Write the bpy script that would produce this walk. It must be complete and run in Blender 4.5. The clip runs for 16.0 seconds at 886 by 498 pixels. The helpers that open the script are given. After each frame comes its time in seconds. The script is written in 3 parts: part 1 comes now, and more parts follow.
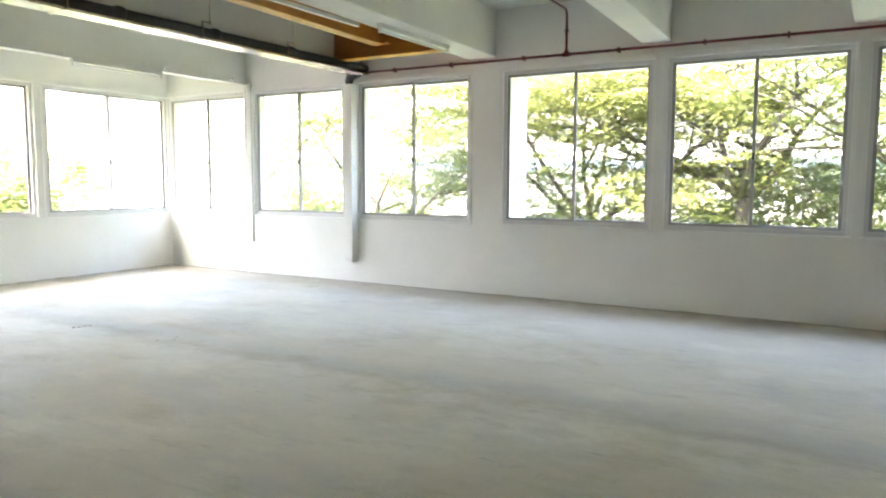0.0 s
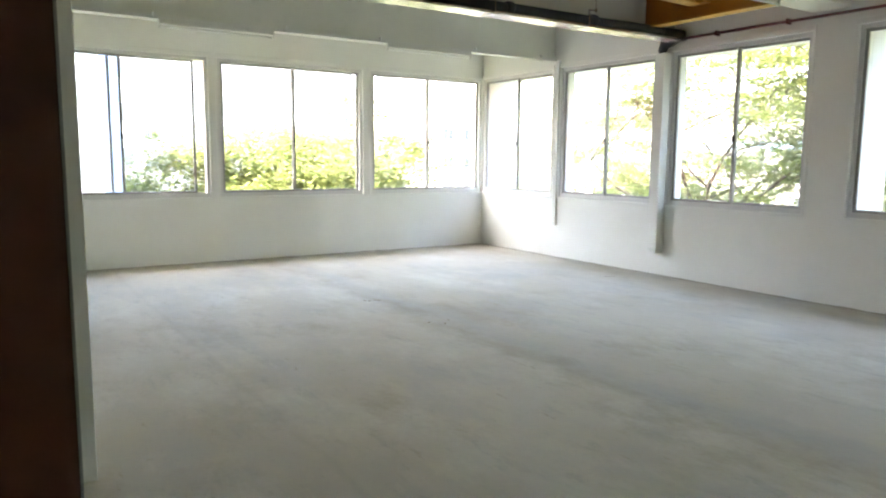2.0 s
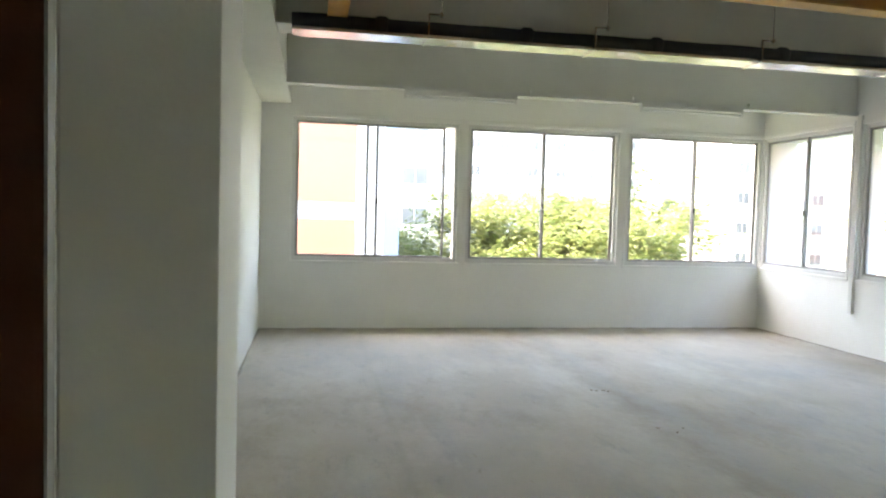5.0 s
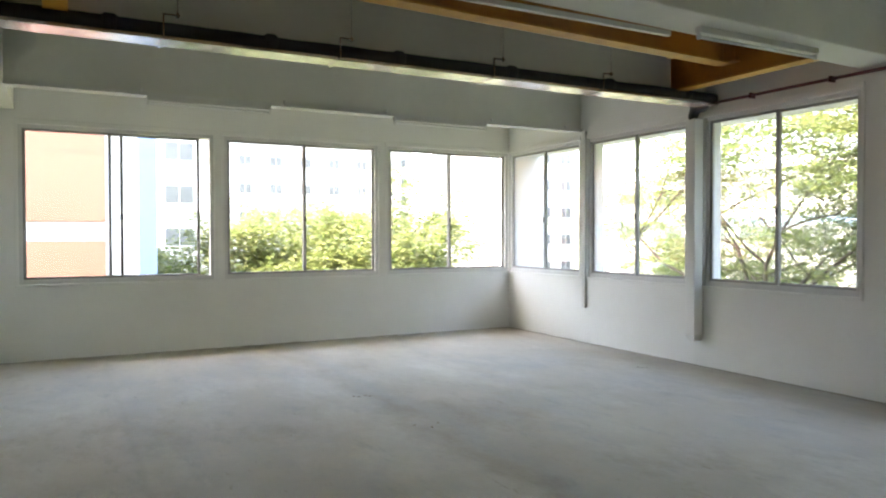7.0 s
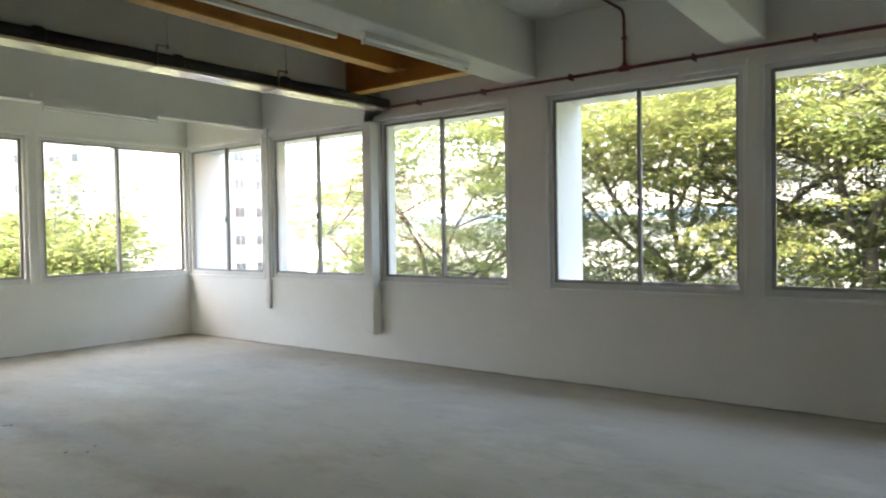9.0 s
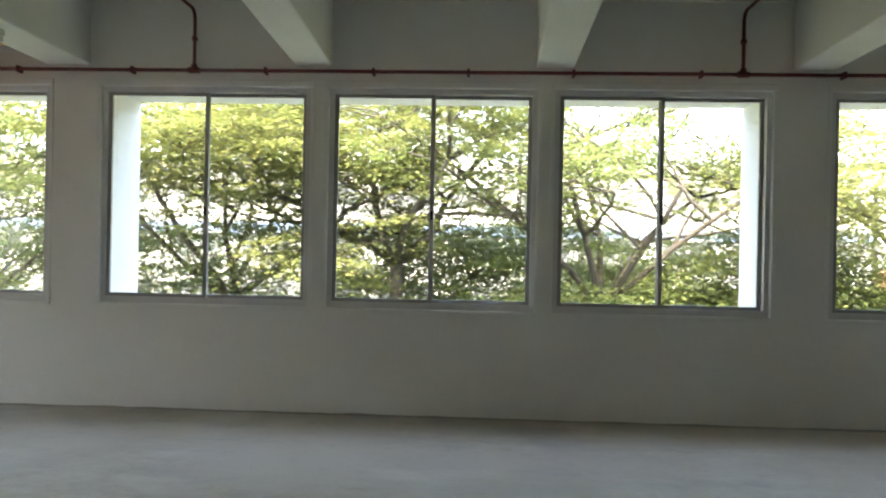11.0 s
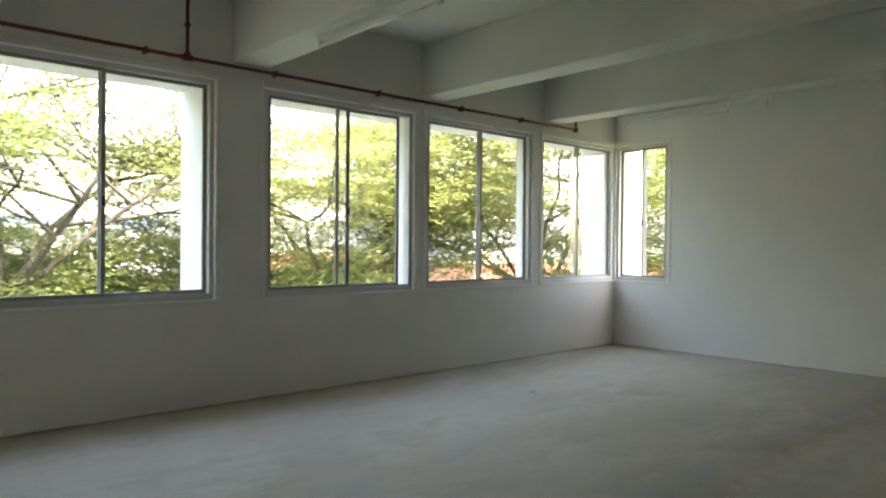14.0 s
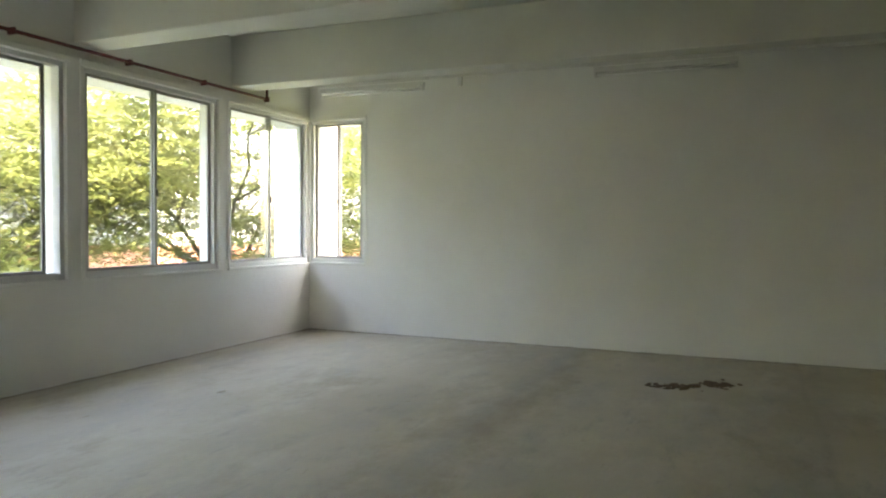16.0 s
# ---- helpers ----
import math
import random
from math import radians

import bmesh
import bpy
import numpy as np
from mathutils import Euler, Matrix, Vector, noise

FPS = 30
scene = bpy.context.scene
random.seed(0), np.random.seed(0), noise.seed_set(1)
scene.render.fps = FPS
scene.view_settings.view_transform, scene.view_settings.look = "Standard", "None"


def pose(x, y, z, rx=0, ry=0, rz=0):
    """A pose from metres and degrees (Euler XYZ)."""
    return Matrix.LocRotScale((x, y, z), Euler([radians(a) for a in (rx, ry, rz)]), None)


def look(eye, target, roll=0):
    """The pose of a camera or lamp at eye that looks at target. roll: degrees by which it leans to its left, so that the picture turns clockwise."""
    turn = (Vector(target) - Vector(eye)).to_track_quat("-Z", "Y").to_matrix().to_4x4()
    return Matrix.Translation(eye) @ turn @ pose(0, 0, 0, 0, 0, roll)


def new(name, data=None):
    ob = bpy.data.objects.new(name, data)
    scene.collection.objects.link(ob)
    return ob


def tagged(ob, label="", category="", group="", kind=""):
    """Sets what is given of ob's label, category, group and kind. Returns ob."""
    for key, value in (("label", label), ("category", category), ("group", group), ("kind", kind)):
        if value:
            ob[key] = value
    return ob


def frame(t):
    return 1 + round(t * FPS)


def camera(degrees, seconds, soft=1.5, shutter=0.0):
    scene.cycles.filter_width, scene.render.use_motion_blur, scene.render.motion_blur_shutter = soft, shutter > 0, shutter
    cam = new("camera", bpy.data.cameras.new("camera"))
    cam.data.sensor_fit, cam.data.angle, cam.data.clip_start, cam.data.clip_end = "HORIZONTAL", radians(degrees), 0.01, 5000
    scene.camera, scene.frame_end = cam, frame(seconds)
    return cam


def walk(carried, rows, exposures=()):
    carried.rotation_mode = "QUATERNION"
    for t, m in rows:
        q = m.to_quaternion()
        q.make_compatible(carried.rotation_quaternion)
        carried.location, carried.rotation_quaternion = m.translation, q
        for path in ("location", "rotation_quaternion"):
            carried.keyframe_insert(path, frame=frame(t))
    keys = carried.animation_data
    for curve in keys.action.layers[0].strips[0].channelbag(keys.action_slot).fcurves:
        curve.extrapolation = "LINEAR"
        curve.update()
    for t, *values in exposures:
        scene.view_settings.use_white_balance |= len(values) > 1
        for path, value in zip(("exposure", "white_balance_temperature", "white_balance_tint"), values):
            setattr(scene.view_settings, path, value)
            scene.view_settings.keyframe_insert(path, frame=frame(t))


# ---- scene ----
cam = camera(63.5, 16.0, soft=2.1)
PATH = [
    (0, (10.736, -8.612, 1.547), (9.727, -6.896, 1.355), 0.2),
    (0.5, (10.68, -8.318, 1.514), (9.511, -6.706, 1.321), -0.3),
    (1, (10.734, -8.018, 1.447), (9.378, -6.56, 1.258), -0.5),
    (1.5, (10.683, -7.9, 1.561), (9.134, -6.654, 1.336), -0.1),
    (2, (10.636, -7.701, 1.556), (8.97, -6.624, 1.305), 0.5),
    (2.5, (10.49, -7.474, 1.545), (8.737, -6.541, 1.313), -0.1),
    (3, (10.434, -7.246, 1.532), (8.555, -6.59, 1.342), -0.2),
    (3.2, (10.382, -7.158, 1.518), (8.462, -6.631, 1.328), 0.4),
    (5.3, (10.176, -6.842, 1.663), (8.211, -6.484, 1.568), 1.6),
    (5.5, (10.182, -6.785, 1.656), (8.231, -6.357, 1.564), 0.6),
    (6, (10.211, -6.747, 1.582), (8.317, -6.106, 1.518), 0.0),
    (6.5, (10.218, -6.742, 1.589), (8.376, -5.964, 1.538), -0.1),
    (7, (10.253, -6.72, 1.567), (8.487, -5.782, 1.53), -0.1),
    (7.5, (10.271, -6.696, 1.58), (8.596, -5.604, 1.544), -0.5),
    (8, (10.304, -6.651, 1.575), (8.736, -5.411, 1.543), -0.7),
    (8.5, (10.325, -6.604, 1.556), (8.893, -5.208, 1.519), -0.4),
    (9, (10.321, -6.522, 1.555), (9.084, -4.951, 1.511), -0.9),
    (9.5, (10.288, -6.506, 1.54), (9.291, -4.772, 1.503), -0.9),
    (10, (10.284, -6.462, 1.53), (9.573, -4.593, 1.521), 0.2),
    (10.2, (10.286, -6.447, 1.538), (9.686, -4.539, 1.541), 0.6),
    (12.3, (9.617, -6.419, 1.503), (10.237, -4.518, 1.496), 1.8),
    (12.5, (9.636, -6.402, 1.501), (10.322, -4.524, 1.494), 2.1),
    (13, (9.68, -6.334, 1.486), (10.539, -4.528, 1.47), 2.5),
    (13.5, (9.699, -6.245, 1.501), (10.828, -4.594, 1.484), 2.1),
    (14, (9.76, -6.187, 1.492), (11.115, -4.715, 1.477), 0.5),
    (14.5, (9.862, -6.128, 1.49), (11.304, -4.742, 1.481), 0.6),
    (15, (9.999, -6.05, 1.478), (11.6, -4.852, 1.445), 1.6),
    (15.5, (10.115, -5.917, 1.482), (11.864, -4.948, 1.443), 1.8),
    (16, (10.291, -5.752, 1.475), (12.132, -4.972, 1.414), 0.4),
]
walk(cam, [(t, look(eye, target, roll)) for t, eye, target, roll in PATH], exposures=[(0.0, 6.06, 8270, 16), (1.0, 5.74, 8270, 16), (2.0, 5.5, 8270, 16), (3.0, 5.37, 8270, 16), (5.5, 5.06, 8270, 16), (7.0, 4.83, 8270, 16), (8.5, 4.7, 8420, 15.5), (12.5, 4.93, 8470, 14.5), (14.5, 4.9, 8920, 15), (16.0, 5.3, 9220, 15.5)])

# ---- world and light ----
world = bpy.data.worlds.new("overcast_sky")
scene.world = world
world.use_nodes = True
wn = world.node_tree.nodes
sky = wn.new("ShaderNodeTexSky")
sky.sky_type = "NISHITA"
sky.sun_disc = False
sky.sun_elevation, sky.sun_rotation = radians(58), radians(180)
sky.air_density, sky.dust_density, sky.ozone_density = 1.0, 2.5, 1.0
world.node_tree.links.new(sky.outputs[0], wn["Background"].inputs[0])
wn["Background"].inputs[1].default_value = 0.12

sun = new("sun", bpy.data.lights.new("sun", "SUN"))
sun.data.energy, sun.data.angle, sun.data.color = 1.5, radians(12), (1.0, 0.96, 0.9)
sun.matrix_world = look((0, 0, 40), (0.0, 35.0, 40 - 56.0))


# ---- materials ----
def material(name, color, rough=0.6, metal=0.0, second=None, scale=3.0, mix=0.5, bump=0.0, bump_scale=60.0, spec=0.5, detail=6.0, third=None, third_scale=0.6):
    m = bpy.data.materials.new(name)
    m.use_nodes = True
    nt = m.node_tree
    b = nt.nodes["Principled BSDF"]
    b.inputs["Base Color"].default_value = (*color, 1)
    b.inputs["Roughness"].default_value, b.inputs["Metallic"].default_value = rough, metal
    b.inputs["Specular IOR Level"].default_value = spec
    tc = nt.nodes.new("ShaderNodeTexCoord")

    def noisy(sc, det=detail, rgh=0.6):
        n = nt.nodes.new("ShaderNodeTexNoise")
        n.inputs["Scale"].default_value, n.inputs["Detail"].default_value, n.inputs["Roughness"].default_value = sc, det, rgh
        nt.links.new(tc.outputs["Object"], n.inputs["Vector"])
        return n.outputs["Fac"]

    def ramp(src, lo, hi):
        r = nt.nodes.new("ShaderNodeMapRange")
        r.inputs[1].default_value, r.inputs[2].default_value = lo, hi
        nt.links.new(src, r.inputs[0])
        return r.outputs[0]

    def mixed(a, bcol, fac):
        x = nt.nodes.new("ShaderNodeMix")
        x.data_type = "RGBA"
        for v, k in ((a, 6), (bcol, 7)):
            if isinstance(v, tuple):
                x.inputs[k].default_value = (*v, 1)
            else:
                nt.links.new(v, x.inputs[k])
        nt.links.new(fac, x.inputs[0])
        return x.outputs[2]

    def times(src, k):
        x = nt.nodes.new("ShaderNodeMath")
        x.operation = "MULTIPLY"
        nt.links.new(src, x.inputs[0])
        x.inputs[1].default_value = k
        return x.outputs[0]

    if second:
        col = mixed(color, second, times(ramp(noisy(scale), 0.38, 0.66), mix))
        if third:
            col = mixed(col, third, times(ramp(noisy(third_scale, 8.0, 0.65), 0.5, 0.72), mix))
        nt.links.new(col, b.inputs["Base Color"])
    if bump:
        bn = nt.nodes.new("ShaderNodeBump")
        bn.inputs["Strength"].default_value, bn.inputs["Distance"].default_value = bump, 0.01
        nt.links.new(noisy(bump_scale), bn.inputs["Height"])
        nt.links.new(bn.outputs[0], b.inputs["Normal"])
    return m


paint = material("white_wall_paint", (0.80, 0.80, 0.77), 0.62, second=(0.70, 0.70, 0.66), scale=0.9, mix=0.45, bump=0.25, bump_scale=22)
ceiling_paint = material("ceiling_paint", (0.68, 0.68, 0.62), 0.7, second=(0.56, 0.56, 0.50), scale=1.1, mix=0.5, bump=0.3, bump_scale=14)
aluminium = material("grey_aluminium", (0.34, 0.335, 0.32), 0.5, 0.15, second=(0.27, 0.265, 0.255), scale=8, bump=0.05)
light_aluminium = material("pale_grey_aluminium", (0.68, 0.68, 0.66), 0.5, 0.05, second=(0.58, 0.58, 0.56), scale=8, bump=0.05)
dark_rubber = material("black_rubber", (0.012, 0.012, 0.015), 0.55, second=(0.025, 0.025, 0.03), scale=12, bump=0.35, bump_scale=30)
# the wide span between its two greys paints the patchy reflections under the tray
galvanised = material("galvanised_steel", (0.74, 0.75, 0.76), 0.22, 0.95, second=(0.30, 0.31, 0.32), scale=2.2, mix=0.9, bump=0.1, bump_scale=40)
crane_paint = material("orange_yellow_paint", (0.46, 0.165, 0.012), 0.45, second=(0.32, 0.105, 0.009), scale=2.5, mix=0.7, bump=0.15, third=(0.2, 0.07, 0.01), third_scale=1.6)
crane_edge = material("worn_yellow_paint", (0.6, 0.29, 0.04), 0.5, second=(0.4, 0.17, 0.022), scale=5, mix=0.8, bump=0.2)
red_paint = material("dark_red_paint", (0.13, 0.012, 0.011), 0.42, second=(0.08, 0.009, 0.009), scale=6, bump=0.1)
pvc = material("white_plastic", (0.66, 0.66, 0.63), 0.42, second=(0.62, 0.62, 0.57), scale=4, mix=0.5)
tube_glass = material("unlit_tube_glass", (0.85, 0.86, 0.84), 0.15)
wood = material("brown_door_veneer", (0.155, 0.052, 0.026), 0.38, second=(0.09, 0.028, 0.014), scale=2.0, mix=0.8, bump=0.12, bump_scale=35)
outer_paint = material("white_outer_paint", (0.80, 0.80, 0.79), 0.7, second=(0.64, 0.65, 0.64), scale=0.8, mix=0.5, bump=0.2, bump_scale=30)
mortar = material("shadow_toned_mortar", (0.38, 0.35, 0.30), 0.9, second=(0.25, 0.225, 0.18), scale=9, mix=0.8, bump=0.5)
black_plastic = material("black_plastic", (0.02, 0.02, 0.022), 0.4)
dirt = material("brown_dirt", (0.16, 0.10, 0.06), 0.9, second=(0.09, 0.06, 0.04), scale=20, mix=0.9, bump=0.6, bump_scale=80)
facade_white = material("white_facade", (0.43, 0.445, 0.46), 0.75, second=(0.35, 0.365, 0.385), scale=0.25, mix=0.6)
facade_orange = material("orange_facade", (0.36, 0.15, 0.10), 0.75, second=(0.32, 0.135, 0.09), scale=0.3, mix=0.6)
facade_blue = material("pale_blue_facade", (0.13, 0.20, 0.33), 0.75, second=(0.115, 0.18, 0.30), scale=0.3, mix=0.6)
facade_grey = material("light_grey_facade", (0.60, 0.62, 0.64), 0.75, second=(0.5, 0.52, 0.55), scale=0.2, mix=0.6)
facade_glass = material("tinted_facade_glass", (0.07, 0.08, 0.092), 0.25, second=(0.13, 0.145, 0.16), scale=0.6)
teal_glass = material("teal_shutter_paint", (0.16, 0.27, 0.29), 0.5, second=(0.12, 0.22, 0.25), scale=0.8)
grass = material("grass_and_tarmac", (0.07, 0.10, 0.035), 0.95, second=(0.12, 0.12, 0.10), scale=0.08, mix=0.9, bump=0.5, bump_scale=3)
bark = material("grey_brown_bark", (0.04, 0.036, 0.031), 0.9, second=(0.075, 0.069, 0.06), scale=5, mix=0.8, bump=0.8, bump_scale=14)


def floor_material():
    m = bpy.data.materials.new("bare_cement_screed")
    m.use_nodes = True
    nt = m.node_tree
    b = nt.nodes["Principled BSDF"]
    tc = nt.nodes.new("ShaderNodeTexCoord")

    def noisy(scale, detail, rough, stretch=None, shift=0.0):
        n = nt.nodes.new("ShaderNodeTexNoise")
        n.inputs["Scale"].default_value, n.inputs["Detail"].default_value, n.inputs["Roughness"].default_value = scale, detail, rough
        mp = nt.nodes.new("ShaderNodeMapping")
        mp.inputs["Location"].default_value = (shift, shift, 0)
        mp.inputs["Rotation"].default_value = (0, 0, 0.05)
        mp.inputs["Scale"].default_value = stretch or (1, 1, 1)
        nt.links.new(tc.outputs["Object"], mp.inputs["Vector"])
        nt.links.new(mp.outputs[0], n.inputs["Vector"])
        return n.outputs["Fac"]

    def layer(below, color, src, lo, hi, strength):
        r = nt.nodes.new("ShaderNodeMapRange")
        r.inputs[1].default_value, r.inputs[2].default_value, r.inputs[4].default_value = lo, hi, strength
        nt.links.new(src, r.inputs[0])
        x = nt.nodes.new("ShaderNodeMix")
        x.data_type = "RGBA"
        if isinstance(below, tuple):
            x.inputs[6].default_value = (*below, 1)
        else:
            nt.links.new(below, x.inputs[6])
        x.inputs[7].default_value = (*color, 1)
        nt.links.new(r.outputs[0], x.inputs[0])
        return x.outputs[2]

    def bay_edge(at, width, wobble):
        """1 along a pour joint that runs with x at y = at, fading over width, with an uneven edge."""
        sep = nt.nodes.new("ShaderNodeSeparateXYZ")
        nt.links.new(tc.outputs["Object"], sep.inputs[0])
        mp = nt.nodes.new("ShaderNodeMapRange")
        mp.inputs[3].default_value, mp.inputs[4].default_value = -wobble, wobble
        nt.links.new(noisy(0.9, 8, 0.7, (1, 1, 1), at), mp.inputs[0])
        ad = nt.nodes.new("ShaderNodeMath")
        nt.links.new(sep.outputs[1], ad.inputs[0])
        nt.links.new(mp.outputs[0], ad.inputs[1])
        df = nt.nodes.new("ShaderNodeMath")
        df.operation = "SUBTRACT"
        df.inputs[1].default_value = at
        nt.links.new(ad.outputs[0], df.inputs[0])
        ab = nt.nodes.new("ShaderNodeMath")
        ab.operation = "ABSOLUTE"
        nt.links.new(df.outputs[0], ab.inputs[0])
        r = nt.nodes.new("ShaderNodeMapRange")
        r.inputs[1].default_value, r.inputs[2].default_value, r.inputs[3].default_value, r.inputs[4].default_value = 0.0, width, 1.0, 0.0
        nt.links.new(ab.outputs[0], r.inputs[0])
        mu = nt.nodes.new("ShaderNodeMath")
        mu.operation = "MULTIPLY"
        nt.links.new(r.outputs[0], mu.inputs[0])
        nt.links.new(noisy(1.6, 8, 0.75, (0.6, 1.4, 1), at * 3), mu.inputs[1])
        return mu.outputs[0]

    c = layer((0.50, 0.455, 0.385), (0.425, 0.38, 0.31), noisy(0.55, 8, 0.65), 0.38, 0.66, 0.9)
    c = layer(c, (0.56, 0.53, 0.465), noisy(0.9, 9, 0.68, (0.75, 1.25, 1), 7.0), 0.5, 0.68, 0.85)
    c = layer(c, (0.31, 0.25, 0.18), noisy(0.7, 10, 0.74, (0.75, 1.15, 1), 13.0), 0.53, 0.72, 0.75)
    c = layer(c, (0.37, 0.36, 0.345), noisy(0.6, 9, 0.72, (0.65, 1.3, 1), 44.0), 0.5, 0.68, 0.7)
    c = layer(c, (0.31, 0.295, 0.27), noisy(2.8, 9, 0.78, (0.6, 1.5, 1), 21.0), 0.55, 0.72, 0.7)
    c = layer(c, (0.28, 0.22, 0.155), noisy(5.0, 7, 0.75, (0.45, 1.7, 1), 33.0), 0.62, 0.74, 0.75)
    c = layer(c, (0.35, 0.34, 0.325), bay_edge(-3.9, 0.35, 0.4), 0.12, 0.55, 0.65)
    c = layer(c, (0.28, 0.225, 0.16), bay_edge(-4.12, 0.4, 0.6), 0.25, 0.7, 0.6)
    c = layer(c, (0.33, 0.30, 0.25), bay_edge(-6.27, 0.07, 0.12), 0.2, 0.7, 0.35)
    c = layer(c, (0.25, 0.23, 0.20), noisy(45, 3, 0.5, None, 3.0), 0.66, 0.8, 0.35)
    nt.links.new(c, b.inputs["Base Color"])
    r = nt.nodes.new("ShaderNodeMapRange")
    r.inputs[3].default_value, r.inputs[4].default_value = 0.55, 0.9
    nt.links.new(noisy(1.1, 5, 0.6, None, 5.0), r.inputs[0])
    nt.links.new(r.outputs[0], b.inputs["Roughness"])
    b.inputs["Specular IOR Level"].default_value = 0.25
    bn = nt.nodes.new("ShaderNodeBump")
    bn.inputs["Strength"].default_value, bn.inputs["Distance"].default_value = 0.35, 0.006
    nt.links.new(noisy(9, 10, 0.7, None, 2.0), bn.inputs["Height"])
    nt.links.new(bn.outputs[0], b.inputs["Normal"])
    return m


screed = floor_material()


def glass_material():
    m = bpy.data.materials.new("window_glass")
    m.use_nodes = True
    nt = m.node_tree
    out = nt.nodes["Material Output"]
    nt.nodes.remove(nt.nodes["Principled BSDF"])
    clear, gloss, rim, power, mx = (nt.nodes.new(k) for k in ("ShaderNodeBsdfTransparent", "ShaderNodeBsdfGlossy", "ShaderNodeLayerWeight", "ShaderNodeMath", "ShaderNodeMixShader"))
    clear.inputs[0].default_value = (0.97, 0.985, 0.98, 1)
    gloss.inputs["Roughness"].default_value = 0.01
    power.operation = "MULTIPLY_ADD"
    rim.inputs[0].default_value = 0.2
    power.inputs[1].default_value, power.inputs[2].default_value = 0.35, 0.02
    nt.links.new(rim.outputs["Facing"], power.inputs[0])
    nt.links.new(power.outputs[0], mx.inputs[0])
    nt.links.new(clear.outputs[0], mx.inputs[1])
    nt.links.new(gloss.outputs[0], mx.inputs[2])
    nt.links.new(mx.outputs[0], out.inputs[0])
    return m


glass = glass_material()


def leaf_material(name, base, other, third):
    m = bpy.data.materials.new(name)
    m.use_nodes = True
    nt = m.node_tree
    b = nt.nodes["Principled BSDF"]
    geo = nt.nodes.new("ShaderNodeNewGeometry")
    cr = nt.nodes.new("ShaderNodeValToRGB")
    cr.color_ramp.elements[0].color, cr.color_ramp.elements[1].color = (*base, 1), (*other, 1)
    e = cr.color_ramp.elements.new(0.6)
    e.color = (*third, 1)
    nt.links.new(geo.outputs["Random Per Island"], cr.inputs[0])
    nt.links.new(cr.outputs[0], b.inputs["Base Color"])
    b.inputs["Roughness"].default_value = 0.5
    tr = nt.nodes.new("ShaderNodeBsdfTranslucent")
    nt.links.new(cr.outputs[0], tr.inputs[0])
    mx = nt.nodes.new("ShaderNodeMixShader")
    mx.inputs[0].default_value = 0.58
    nt.links.new(b.outputs[0], mx.inputs[1])
    nt.links.new(tr.outputs[0], mx.inputs[2])
    nt.links.new(mx.outputs[0], nt.nodes["Material Output"].inputs[0])
    return m


leaf_yellow = leaf_material("yellow_green_leaves", (0.10, 0.138, 0.048), (0.225, 0.235, 0.09), (0.16, 0.192, 0.07))
leaf_tuft = leaf_material("light_green_leaves", (0.075, 0.11, 0.032), (0.26, 0.28, 0.12), (0.14, 0.18, 0.06))
leaf_green = leaf_material("green_leaves", (0.09, 0.14, 0.05), (0.20, 0.24, 0.09), (0.14, 0.185, 0.07))

# ---- mesh helpers ----
BASE = {}


def thing(name, at, label, category, group="", kind=""):
    """An empty at the base of a thing that carries its parts."""
    ob = new(name)
    ob.location = at
    ob.empty_display_size = 0.1
    BASE[ob] = Vector(at)
    return tagged(ob, label, category, group, kind)


def finish(bm, name, mat, smooth=False):
    me = bpy.data.meshes.new(name)
    bmesh.ops.recalc_face_normals(bm, faces=bm.faces)
    for f in bm.faces:
        f.smooth = smooth
    bm.to_mesh(me)
    bm.free()
    me.materials.append(mat)
    return me


def part(name, bm, mat, parent, label="", smooth=False):
    """One mesh under a thing or a part; the bmesh is given in world places."""
    bm.transform(Matrix.Translation(-BASE[parent]))
    ob = new(name, finish(bm, name, mat, smooth))
    ob.parent = parent
    BASE[ob] = BASE[parent]
    return tagged(ob, label)


def solo(name, bm, mat, label="", category="", group="", kind="", smooth=False):
    ob = new(name, finish(bm, name, mat, smooth))
    BASE[ob] = Vector((0, 0, 0))
    return tagged(ob, label, category, group, kind)


def box(bm, lo, hi, bevel=0.0):
    b2 = bmesh.new()
    m = Matrix.Translation([(a + b) / 2 for a, b in zip(lo, hi)]) @ Matrix.Diagonal([abs(b - a) for a, b in zip(lo, hi)] + [1])
    bmesh.ops.create_cube(b2, size=1, matrix=m)
    if bevel:
        bmesh.ops.bevel(b2, geom=b2.edges[:], offset=bevel, segments=2, profile=0.5, affect="EDGES")
    vs = [bm.verts.new(v.co) for v in b2.verts]
    b2.verts.index_update()
    for f in b2.faces:
        bm.faces.new([vs[v.index] for v in f.verts])
    b2.free()
    return bm


def boxes(*spans, bevel=0.0):
    bm = bmesh.new()
    for lo, hi in spans:
        box(bm, lo, hi, bevel)
    return bm


